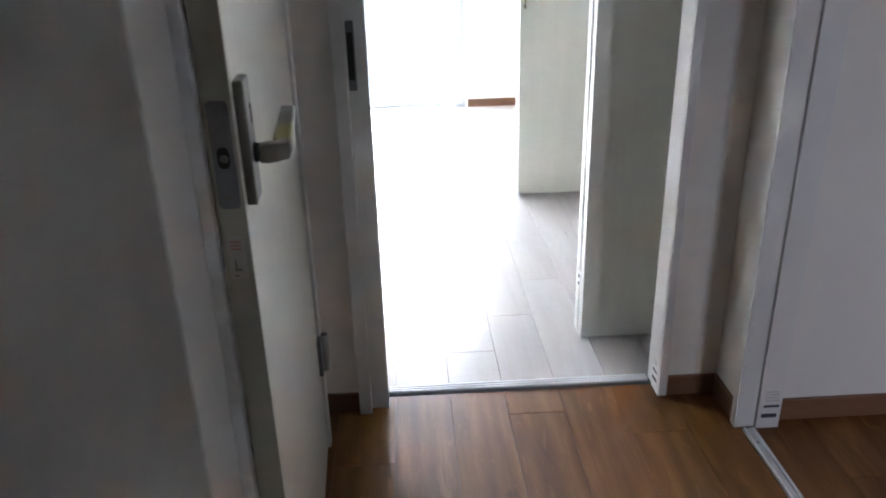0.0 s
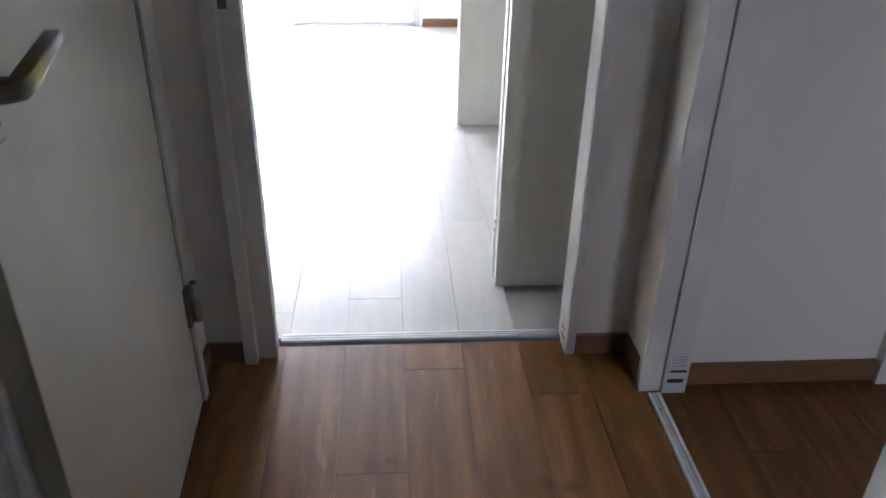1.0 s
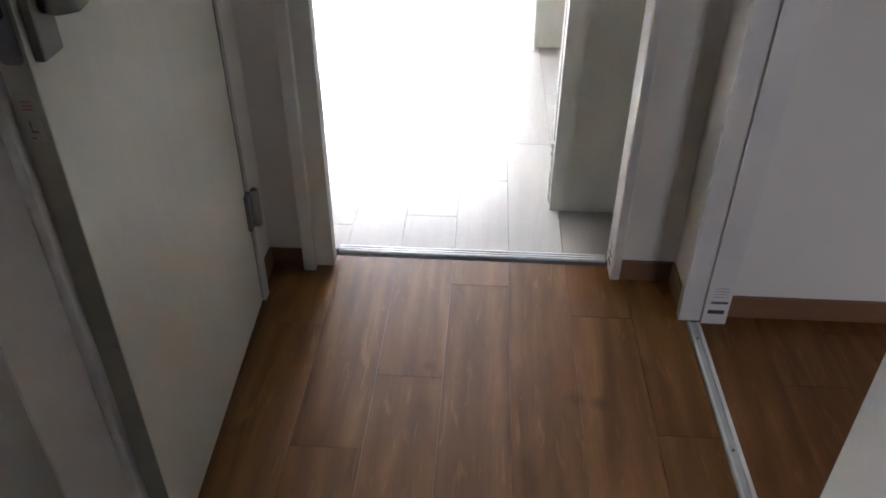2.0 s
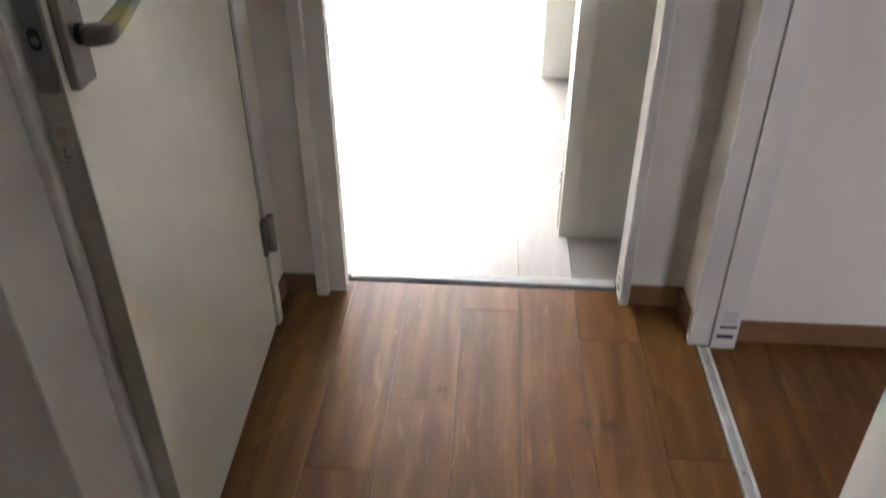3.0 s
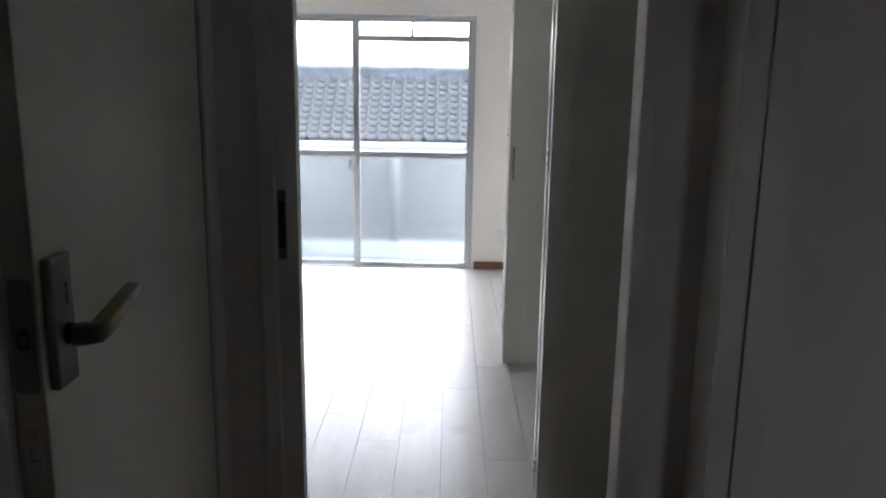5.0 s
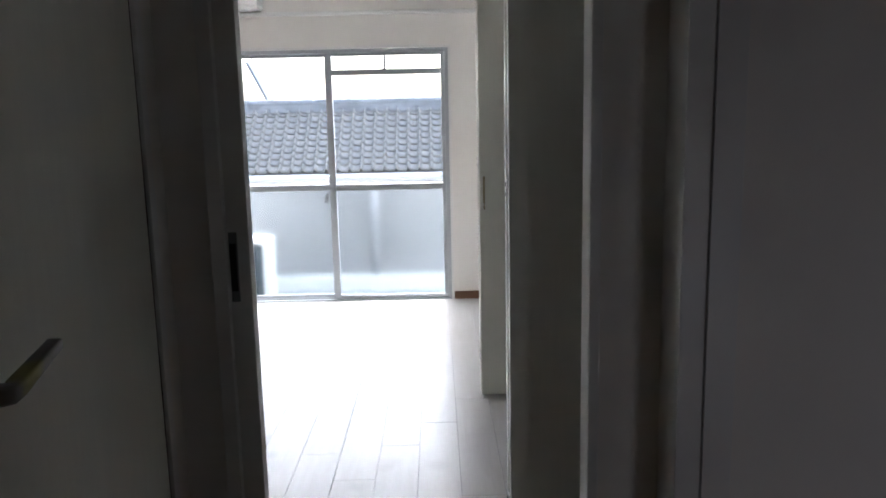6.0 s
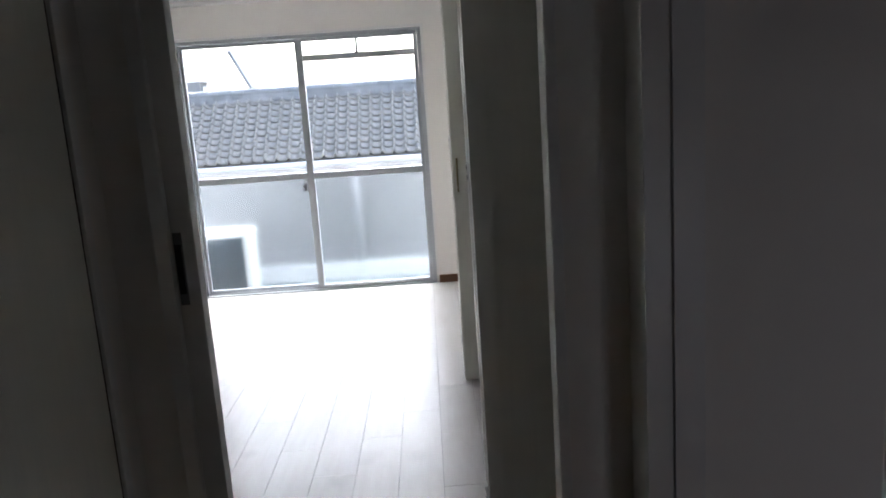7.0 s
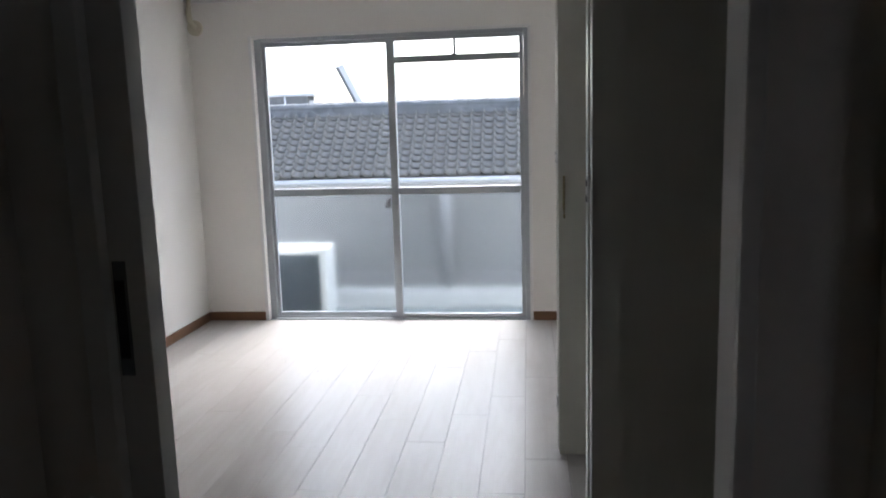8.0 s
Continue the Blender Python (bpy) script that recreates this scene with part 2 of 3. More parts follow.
def add_tube(bm, pts, radius, sides=12, flat=1.0):
    """A round bar along points; flat squeezes it in z."""
    rings = []
    pts = [Vector(p) for p in pts]
    for i, p in enumerate(pts):
        ahead = (pts[min(i + 1, len(pts) - 1)] - pts[max(i - 1, 0)]).normalized()
        side = ahead.cross(Vector((0, 0, 1)))
        side = side.normalized() if side.length > 0.05 else Vector((1, 0, 0))
        up = side.cross(ahead).normalized()
        r = radius[i] if isinstance(radius, (list, tuple)) else radius
        rings.append([bm.verts.new(p + side * r * math.cos(a) + up * r * flat * math.sin(a)) for a in (2 * math.pi * k / sides for k in range(sides))])
    for a, b in zip(rings, rings[1:]):
        for k in range(sides):
            bm.faces.new((a[k], a[(k + 1) % sides], b[(k + 1) % sides], b[k]))
    bm.faces.new(rings[0][::-1])
    bm.faces.new(rings[-1])
    return bm


def add_disc(bm, centre, axis, radius, depth, sides=20):
    """A short cylinder whose axis is x, y or z."""
    c, ax = Vector(centre), "xyz".index(axis)
    a, b = [Vector([1.0 if k == m else 0.0 for k in range(3)]) for m in range(3) if m != ax]
    d = Vector([depth / 2 if k == ax else 0.0 for k in range(3)])
    rows = [[bm.verts.new(c + s * d + radius * (math.cos(t) * a + math.sin(t) * b)) for t in (2 * math.pi * k / sides for k in range(sides))] for s in (-1, 1)]
    for k in range(sides):
        bm.faces.new((rows[0][k], rows[0][(k + 1) % sides], rows[1][(k + 1) % sides], rows[1][k]))
    bm.faces.new(rows[0][::-1])
    bm.faces.new(rows[1])
    return bm


def rounded_plate(x0, x1, z0, z1, y0, y1, radius):
    """A thin upright plate facing y, with rounded corners."""
    bm = bmesh.new()
    ring = []
    for cx, cz, start in ((x1 - radius, z1 - radius, 0), (x0 + radius, z1 - radius, 90), (x0 + radius, z0 + radius, 180), (x1 - radius, z0 + radius, 270)):
        for k in range(6):
            a = radians(start + 18 * k)
            ring.append((cx + radius * math.cos(a), cz + radius * math.sin(a)))
    near = [bm.verts.new((x, y0, z)) for x, z in ring]
    far = [bm.verts.new((x, y1, z)) for x, z in ring]
    bm.faces.new(near)
    bm.faces.new(far[::-1])
    for k in range(len(ring)):
        m = (k + 1) % len(ring)
        bm.faces.new((near[k], near[m], far[m], far[k]))
    return bm


def mesh_object(name, bm, mat, smooth=False):
    bmesh.ops.recalc_face_normals(bm, faces=bm.faces)
    me = bpy.data.meshes.new(name)
    bm.to_mesh(me)
    bm.free()
    me.materials.append(mat)
    if smooth:
        for p in me.polygons:
            p.use_smooth = len(p.vertices) == 4
    return new(name, me)


def part(name, bm, mat, parent, label="", smooth=False):
    ob = mesh_object(name, bm, mat, smooth)
    ob.parent = parent
    return tagged(ob, label)


def thing(name, at, label, category, group="", kind=""):
    ob = new(name)
    ob.location = at
    ob.empty_display_size = 0.05
    return tagged(ob, label, category, group, kind)


def structure(name, bm, mat, label, category):
    return tagged(mesh_object(name, bm, mat), label, category, kind="structure")


# ---- measures of the plan ----
CEILING = 2.40
HALL_L, HALL_R = -0.557, 0.563
DOOR_WALL, ROOM_SIDE = -0.054, 0.036
ROOM_L, ROOM_R, ROOM_FAR = -2.005, 0.640, 3.770
WIN_L, WIN_R, WIN_TOP = -1.590, 0.145, 1.826
BACK = -3.3

# ---- the large structure ----
floor_hall = structure("floor_hall", boxes(((-1.65, BACK, -0.12), (1.75, 0.0, -0.0045))), JOINT, "brown wood-look plank floor of the hallway", "floor")
floor_room = structure("floor_room", boxes(((ROOM_L - 0.1, 0.0345, -0.12), (1.35, ROOM_FAR + 0.02, -0.0045))), PALEJOINT, "pale grey-beige oak plank floor of the empty room", "floor")

structure("wall_between", boxes(((ROOM_L - 0.1, DOOR_WALL, 0), (-0.448, ROOM_SIDE, CEILING)), ((0.414, DOOR_WALL, 0), (1.9, ROOM_SIDE, CEILING)),
                                ((-0.448, DOOR_WALL, 2.03), (0.414, ROOM_SIDE, CEILING))), WALL, "white papered wall with the doorway to the room", "wall")
structure("wall_hall_left", boxes(((HALL_L - 0.12, -0.19, 0), (HALL_L, DOOR_WALL, CEILING)), ((HALL_L - 0.12, -1.10, 0), (HALL_L, -0.955, CEILING)),
                                  ((HALL_L - 0.12, -0.955, 2.03), (HALL_L, -0.19, CEILING))), WALL, "white papered hallway wall with a door opening", "wall")
structure("wall_return", boxes(((-1.65, -1.10, 0), (HALL_L - 0.12, -0.98, CEILING)), ((-1.65, -0.98, 0), (-1.53, DOOR_WALL, CEILING))), WALL, "white papered wall return beside the hallway", "wall")
structure("wall_entry", boxes(((-1.77, BACK, 0), (-1.65, -0.98, CEILING))), WALL, "white papered wall of the entry", "wall")
structure("wall_back", boxes(((-1.77, BACK - 0.12, 0), (1.9, BACK, CEILING))), WALL, "white papered wall behind the hallway", "wall")
structure("wall_hall_right", boxes(((HALL_R, -0.20, 0), (0.667, DOOR_WALL, CEILING)), ((0.552, BACK, 0), (0.667, -1.016, CEILING)),
                                   ((HALL_R, -1.016, 2.03), (0.667, -0.236, CEILING))), WALL, "white papered hallway wall with the washroom opening", "wall")
structure("wall_washroom", boxes(((0.667, -0.196, 0), (1.9, DOOR_WALL, CEILING))), WALL, "white papered washroom wall", "wall")
# the low opening round the lamp is added, unseen and closed behind
structure("wall_washroom_near", boxes(((0.667, -2.42, 0), (0.86, -2.30, CEILING)), ((1.30, -2.42, 0), (1.75, -2.30, CEILING)), ((0.86, -2.42, 0), (1.30, -2.30, 0.3)), ((0.86, -2.42, 0.95), (1.30, -2.30, CEILING)), ((0.86, -2.46, 0.3), (1.30, -2.421, 0.95))), WALL, "white papered washroom wall with an added low opening for the lamp", "wall")
structure("wall_washroom_side", boxes(((1.75, BACK, 0), (1.9, -0.196, CEILING))), WALL, "white papered washroom side wall", "wall")
structure("wall_room_left", boxes(((ROOM_L - 0.12, ROOM_SIDE, 0), (ROOM_L, ROOM_FAR + 0.15, CEILING))), WALL, "white papered side wall of the room", "wall")
structure("wall_window", boxes(((ROOM_L, ROOM_FAR, 0), (WIN_L, ROOM_FAR + 0.15, CEILING)), ((WIN_R, ROOM_FAR, 0), (1.35, ROOM_FAR + 0.15, CEILING)),
                               ((WIN_L, ROOM_FAR, WIN_TOP), (WIN_R, ROOM_FAR + 0.15, CEILING))), WALL, "white papered wall round the balcony window", "wall")
structure("wall_closet", boxes(((ROOM_R, ROOM_SIDE, 0), (ROOM_R + 0.1, 0.25, CEILING)), ((ROOM_R, 1.83, 0), (ROOM_R + 0.1, ROOM_FAR, CEILING)),
                               ((ROOM_R, 0.25, 2.03), (ROOM_R + 0.1, 1.83, CEILING)), ((1.25, ROOM_SIDE, 0), (1.35, ROOM_FAR, CEILING))), WALL, "white papered side wall with a closet opening", "wall")
structure("ceiling", boxes(((-2.2, BACK - 0.12, CEILING), (1.95, ROOM_FAR + 0.15, CEILING + 0.15))), CEIL, "white papered ceiling", "ceiling")
structure("trim_picture_rail", boxes(((ROOM_L + 0.002, ROOM_FAR - 0.026, 2.055), (ROOM_R - 0.002, ROOM_FAR + 0.001, 2.082)), bevel=0.006), TRIM, "slim white rail across the window wall", "trim")

# ---- doorway to the room: casing, rebate, sill ----
frame_1 = thing("door_frame_1", (0, 0, 0), "white door frame of the open doorway to the room", "door frame", kind="structure")
part("casing", boxes(((-0.459, -0.079, 0.0), (-0.425, DOOR_WALL - 0.001, 2.06)), bevel=0.003), TRIM, frame_1)
part("jamb", boxes(((-0.447, -0.0520, 0.0), (-0.378, -0.0105, 2.03)), ((-0.447, -0.0100, 0.0), (-0.412, ROOM_SIDE + 0.005, 2.03)), bevel=0.002), TRIM, frame_1)
part("casing", boxes(((0.393, -0.066, 0.0), (0.419, DOOR_WALL - 0.001, 2.06)), bevel=0.003), TRIM, frame_1)
part("jamb", boxes(((0.393, DOOR_WALL, 0.0), (0.413, -0.004, 2.03)), ((0.3965, 0.001, 0.0), (0.413, ROOM_SIDE + 0.005, 2.03)), bevel=0.0015), TRIM, frame_1)
part("groove", boxes(((0.402, -0.0036, 0.0), (0.4125, 0.0006, 2.0))), DARK, frame_1)
part("head", boxes(((-0.3775, -0.05, 2.0), (0.3925, ROOM_SIDE, 2.029))), TRIM, frame_1)
strike = part("strike_plate", boxes(((-0.4240, -0.0537, 0.905), (-0.4050, -0.0518, 1.066)), bevel=0.0006), STEEL, frame_1, "dark steel strike plate")
part("latch_slot", boxes(((-0.4225, -0.0545, 0.930), (-0.4085, -0.0536, 1.040))), DARK, strike)
label_1 = part("sticker", boxes(((0.3921, -0.050, 0.020), (0.3929, -0.008, 0.115))), PAPER, frame_1, "white paper sticker with dark bars")
part("print", boxes(((0.3915, -0.047, 0.060), (0.3922, -0.012, 0.067)), ((0.3915, -0.047, 0.032), (0.3922, -0.012, 0.043))), INK, label_1)
part("print", boxes(((0.3915, -0.044, 0.085), (0.3922, -0.015, 0.088)), ((0.3915, -0.044, 0.095), (0.3922, -0.015, 0.098))), GREYINK, label_1)
sill_1 = thing("threshold", (0, 0.02, 0), "narrow ribbed aluminium threshold strip between two floors", "threshold", kind="structure")
part("strip", boxes(((-0.3785, 0.000, -0.004), (0.392, 0.034, 0.0005))), RAILALU, sill_1)
for y0 in (0.0015, 0.0125, 0.0235):
    part("rib", boxes(((-0.378, y0, 0.0004), (0.3915, y0 + 0.0070, 0.0035)), bevel=0.001), ALU, sill_1)

# ---- washroom opening: jamb, floor rail ----
frame_2 = thing("door_frame_2", (0, 0, 0), "white door frame of the washroom opening", "door frame", kind="structure")
part("casing", boxes(((0.549, -0.228, 0.0), (0.6030, -0.2005, 2.06)), bevel=0.003), TRIM, frame_2)
part("jamb", boxes(((0.6052, -0.236, 0.0), (0.667, -0.2005, 2.06)), bevel=0.0012), TRIM, frame_2)
part("groove", boxes(((0.6032, -0.2262, 0.0), (0.6050, -0.2005, 2.06))), TRIM, frame_2)
label_2 = part("sticker", boxes(((0.6105, -0.2368, 0.012), (0.6625, -0.2361, 0.128))), PAPER, frame_2, "white paper sticker with dark bars")
part("print", boxes(((0.618, -0.2374, 0.066), (0.660, -0.2367, 0.073)), ((0.615, -0.2374, 0.034), (0.656, -0.2367, 0.046))), INK, label_2)
part("print", boxes(*[((0.620, -0.2374, 0.086 + 0.009 * k), (0.658 - 0.004 * (k % 2), -0.2367, 0.0885 + 0.009 * k)) for k in range(4)]), GREYINK, label_2)
rail = thing("floor_rail", (0, 0, 0), "long aluminium floor strip along the washroom opening", "threshold", kind="structure")
part("strip", boxes(((0.569, -1.0, -0.003), (0.603, -0.2375, 0.004)), bevel=0.001), RAILALU, rail)
part("rib", boxes(((0.571, -0.999, 0.0042), (0.577, -0.238, 0.007)), bevel=0.001), ALU, rail)
part("rib", boxes(((0.592, -0.999, 0.0042), (0.601, -0.238, 0.0065)), bevel=0.001), ALU, rail)
for y0 in (-0.655, -0.95, -0.30):
    part("screw", add_disc(bmesh.new(), (0.584, y0, 0.0045), "z", 0.0035, 0.0015, 10), STEEL, rail)
frame_3 = thing("door_frame_3", (0, 0, 0), "white door frame in the washroom", "door frame", kind="structure")
part("casing", boxes(((1.177, -0.225, 0.0), (1.225, -0.1965, 2.05)), bevel=0.003), TRIM, frame_3)

# ---- baseboards ----


def baseboard(lo, hi, label):
    return structure("baseboard", boxes((lo, hi), bevel=0.002), BASE, label, "baseboard")


HALL_BASE, ROOM_BASE = "dark brown wood-look baseboard in the hallway", "brown wood-look baseboard in the room"
baseboard((0.4195, -0.063, 0), (HALL_R - 0.0005, DOOR_WALL + 0.001, 0.062), HALL_BASE)
baseboard((HALL_R - 0.009, -0.200, 0), (HALL_R + 0.001, -0.0635, 0.062), HALL_BASE)
baseboard((HALL_L + 0.0005, -0.063, 0), (-0.4595, DOOR_WALL + 0.001, 0.058), HALL_BASE)
baseboard((HALL_L - 0.001, -0.1875, 0), (HALL_L + 0.009, -0.0635, 0.058), HALL_BASE)
baseboard((0.6675, -0.206, 0), (1.1765, -0.195, 0.064), "dark brown wood-look baseboard in the washroom")
baseboard((ROOM_L + 0.0005, ROOM_FAR - 0.010, 0), (WIN_L - 0.0225, ROOM_FAR + 0.001, 0.058), ROOM_BASE)
baseboard((WIN_R + 0.0185, ROOM_FAR - 0.010, 0), (ROOM_R - 0.0005, ROOM_FAR + 0.001, 0.058), ROOM_BASE)
baseboard((ROOM_L - 0.001, ROOM_SIDE + 0.012, 0), (ROOM_L + 0.010, ROOM_FAR - 0.0105, 0.058), ROOM_BASE)
baseboard((ROOM_R - 0.010, 1.835, 0), (ROOM_R + 0.001, ROOM_FAR - 0.0105, 0.058), ROOM_BASE)

# ---- the hinged door in the hallway, a hand's width ajar ----
frame_4 = thing("door_frame_4", (0, 0, 0), "white door frame round the hallway door", "door frame", kind="structure")
part("casing", boxes(((HALL_L - 0.03, -0.2195, 0), (-0.529, -0.188, 2.06)), bevel=0.003), TRIM, frame_4)
part("casing", boxes(((HALL_L - 0.03, -1.0985, 0), (-0.5545, -0.9615, 2.06)), bevel=0.003), TRIM, frame_4)
part("stop", boxes(((HALL_L - 0.10, -0.9610, 0), (-0.5400, -0.9370, 2.03)), bevel=0.003), TRIM, frame_4)
part("jamb", boxes(((HALL_L - 0.10, -0.9365, 0), (-0.590, -0.90, 2.03))), TRIM, frame_4)
part("stop", boxes(((HALL_L - 0.10, -0.26, 0), (-0.583, -0.2205, 2.03))), TRIM, frame_4)

# near-black strip puts the shade of the hinge-side gap into colour
part("gap_shade", boxes(((HALL_L - 0.02, -0.2278, 0.01), (-0.5378, -0.2198, 2.0))), DARK, frame_4, "dark strip for the shade in the door gap")

door_1 = thing("door_1", (-0.536, -0.224, 0.0), "cream-white flush hallway door standing slightly ajar", "door", kind="structure")
SWING = math.degrees(math.atan2(0.0365, 0.722))
door_1.rotation_euler = (0, 0, radians(SWING))
W, T = 0.722, 0.038
part("leaf", boxes(((-T, -W, 0.008), (0, -0.0045, 2.0)), bevel=0.002), DOOR, door_1)
part("edge_strip", boxes(((-T + 0.0015, -W - 0.0012, 0.009), (-0.0015, -W + 0.0004, 1.999))), EDGE, door_1, "greyish edge strip")
lock = part("latch_plate", rounded_plate(-0.0325, -0.0055, 0.937, 1.075, -W - 0.0030, -W - 0.0010, 0.0065), STEEL, door_1, "dark steel latch plate")
part("latch_hole", rounded_plate(-0.0265, -0.0115, 0.990, 1.018, -W - 0.0036, -W - 0.0029, 0.0074), DARK, lock)
part("latch_bolt", add_tube(bmesh.new(), [(-0.0185, -W - 0.0030, 1.003), (-0.0185, -W - 0.0065, 1.003)], [0.0055, 0.004], 12), NICKEL, lock, smooth=True)
for z in (0.952, 1.063):
    part("screw", add_disc(bmesh.new(), (-0.019, -W - 0.0032, z), "y", 0.0038, 0.0012, 12), NICKEL, lock)
tag = part("sticker", boxes(((-0.031, -W - 0.0022, 0.838), (-0.009, -W - 0.0013, 0.898))), TAPE, door_1, "worn paper sticker")
part("print", boxes(*[((-0.027, -W - 0.0029, 0.880 + 0.005 * k), (-0.013, -W - 0.0021, 0.8825 + 0.005 * k)) for k in range(3)]), REDINK, tag)
part("print", boxes(((-0.024, -W - 0.0029, 0.850), (-0.015, -W - 0.0021, 0.853)), ((-0.0235, -W - 0.0029, 0.853), (-0.0215, -W - 0.0021, 0.866)), ((-0.026, -W - 0.0029, 0.842), (-0.020, -W - 0.0021, 0.844))), STEEL, tag)
plate = part("escutcheon", boxes(((0.0, -W + 0.010, 0.935), (0.0135, -W + 0.062, 1.096)), bevel=0.004), NICKEL, door_1, "satin nickel handle plate")
part("keyhole", add_disc(bmesh.new(), (0.0136, -W + 0.044, 1.057), "x", 0.0042, 0.0012, 14), DARK, plate)
part("keyhole", boxes(((0.0131, -W + 0.0425, 1.036), (0.0142, -W + 0.0455, 1.052))), DARK, plate)
LY = -W + 0.040
part("collar", add_tube(bmesh.new(), [(0.0125, LY, 0.998), (0.0215, LY, 0.998)], [0.0135, 0.0115], 20), DARK, plate, smooth=True)


def add_bar(bm, stations):
    """Bar of softly squared section lofted through (centre, half side, half height)."""
    rings = []
    for c, u, v in stations:
        ring = []
        for k in range(24):
            a = 2 * math.pi * (k + 0.5) / 24
            ca, sa = math.cos(a), math.sin(a)
            ring.append(bm.verts.new(Vector(c) + Vector(u) * math.copysign(abs(ca) ** 0.38, ca) + Vector((0, 0, v)) * math.copysign(abs(sa) ** 0.38, sa)))
        rings.append(ring)
    for p, q in zip(rings, rings[1:]):
        for k in range(24):
            bm.faces.new((p[k], p[(k + 1) % 24], q[(k + 1) % 24], q[k]))
    bm.faces.new(rings[0][::-1])
    bm.faces.new(rings[-1])
    bmesh.ops.recalc_face_normals(bm, faces=bm.faces)
    return bm


def grip(s, wide=1.0):
    """Station of the lever's grip, s from 0 at the elbow to 1 at the tip."""
    return ((0.0480 + 0.001 * s, LY + 0.014 + 0.110 * s, 1.0005 + 0.0235 * s), ((-0.0125 + 0.002 * s) * wide, 0, 0), (0.0108 - 0.0036 * s) * wide)


part("lever", add_bar(bmesh.new(), [((0.0205, LY, 0.997), (0, 0.0110, 0), 0.0120), ((0.030, LY, 0.997), (0, 0.0125, 0), 0.0130), ((0.042, LY + 0.0005, 0.998), (-0.001, 0.0120, 0), 0.0125),
                                    ((0.0488, LY + 0.003, 0.999), (-0.0100, 0.0102, 0), 0.0114), grip(0.02), grip(0.3), grip(0.65), grip(0.985), grip(1.0, 0.9)]), tinted_metal("tinted_nickel", NICKEL_RGB, (0.27, 0.25, 0.09), LY + 0.034, 0.038), plate, "satin nickel lever with a yellow-tinted stretch", smooth=True)
for z in (0.219, 1.72):
    hinge = part("hinge", boxes(((-0.001, -0.024, z + 0.019), (0.0095, 0.010, z + 0.117)), bevel=0.001), STEEL, door_1, "satin steel hinge")
    part("knuckle", add_tube(bmesh.new(), [(0.0165, 0.0135, z + 0.017), (0.0165, 0.0135, z + 0.117)], 0.0105, 14), HINGE, hinge, smooth=True)
    part("pin_cap", add_tube(bmesh.new(), [(0.0165, 0.0135, z + 0.117), (0.0165, 0.0135, z + 0.121)], [0.0088, 0.004], 14), NICKEL, hinge, smooth=True)

# ---- folding closet doors, folded open against the closet's ends ----


def folding_door(y_near, label, handle_near):
    ob = thing("folding_door", (0, 0, 0), label, "folding door", "folding closet doors")
    t = 0.040
    part("panel", boxes(((0.243, y_near, 0.012), (0.634, y_near + t, 2.0)), bevel=0.002), DOOR, ob)
    part("panel", boxes(((0.240, y_near + t + 0.005, 0.012), (0.634, y_near + 2 * t + 0.005, 2.0)), bevel=0.002), DOOR, ob)
    mid = y_near + t + 0.0025
    for z in (0.180, 1.095, 1.86):
        hg = part("hinge", boxes(((0.2375, mid - 0.016, z), (0.2425, mid + 0.016, z + 0.050)), bevel=0.0008), TRIM, ob, "small white hinge")
        for dz in (0.010, 0.037):
            part("screw", add_disc(bmesh.new(), (0.2372, mid - 0.004, z + dz), "x", 0.0065, 0.002, 10), DARK, hg)
    if handle_near:
        hd = part("handle", add_tube(bmesh.new(), [(0.264, y_near - 0.024, 0.905), (0.263, y_near - 0.027, 0.94), (0.263, y_near - 0.027, 1.02), (0.264, y_near - 0.024, 1.055)], 0.0045, 10), PALEBRASS, ob, "slim brassy bow handle", smooth=True)
        for z in (0.914, 1.046):
            part("standoff", add_tube(bmesh.new(), [(0.264, y_near + 0.001, z), (0.264, y_near - 0.025, z)], [0.0055, 0.004], 10), PALEBRASS, hd, smooth=True)
    return ob


folding_door(0.268, "cream-white folding closet door, folded open, without a handle", False)
folding_door(1.710, "cream-white folding closet door, folded open, with a bow handle", True)
for y0 in (0.2505, 1.815):
    structure("trim_closet", boxes(((ROOM_R - 0.004, y0 + 0.001, 0.0), (ROOM_R + 0.10, y0 + 0.014, 2.03))), TRIM, "white closet opening trim", "trim")

# ---- the balcony window: outer frame, two sliding sashes ----
window_1 = thing("window_1", (0, 0, 0), "tall aluminium sliding balcony window with frosted lower panes", "window", kind="structure")
Y0 = ROOM_FAR
part("window_trim", boxes(((WIN_L - 0.022, Y0 - 0.007, 0.0), (WIN_L - 0.001, Y0 + 0.055, WIN_TOP + 0.018)), ((WIN_R + 0.001, Y0 - 0.007, 0.0), (WIN_R + 0.018, Y0 + 0.055, WIN_TOP + 0.018)),
                          ((WIN_L - 0.0008, Y0 - 0.007, WIN_TOP + 0.001), (WIN_R + 0.0008, Y0 + 0.055, WIN_TOP + 0.018)), bevel=0.002), TRIM, window_1, "white inner window trim")
part("window_frame", boxes(((WIN_L, Y0 + 0.040, 0.0), (WIN_L + 0.042, Y0 + 0.125, WIN_TOP)), ((WIN_R - 0.026, Y0 + 0.012, 0.0), (WIN_R, Y0 + 0.125, WIN_TOP)),
                           ((WIN_L + 0.0425, Y0 + 0.012, WIN_TOP - 0.024), (WIN_R - 0.0265, Y0 + 0.125, WIN_TOP)), bevel=0.002), SASH, window_1)
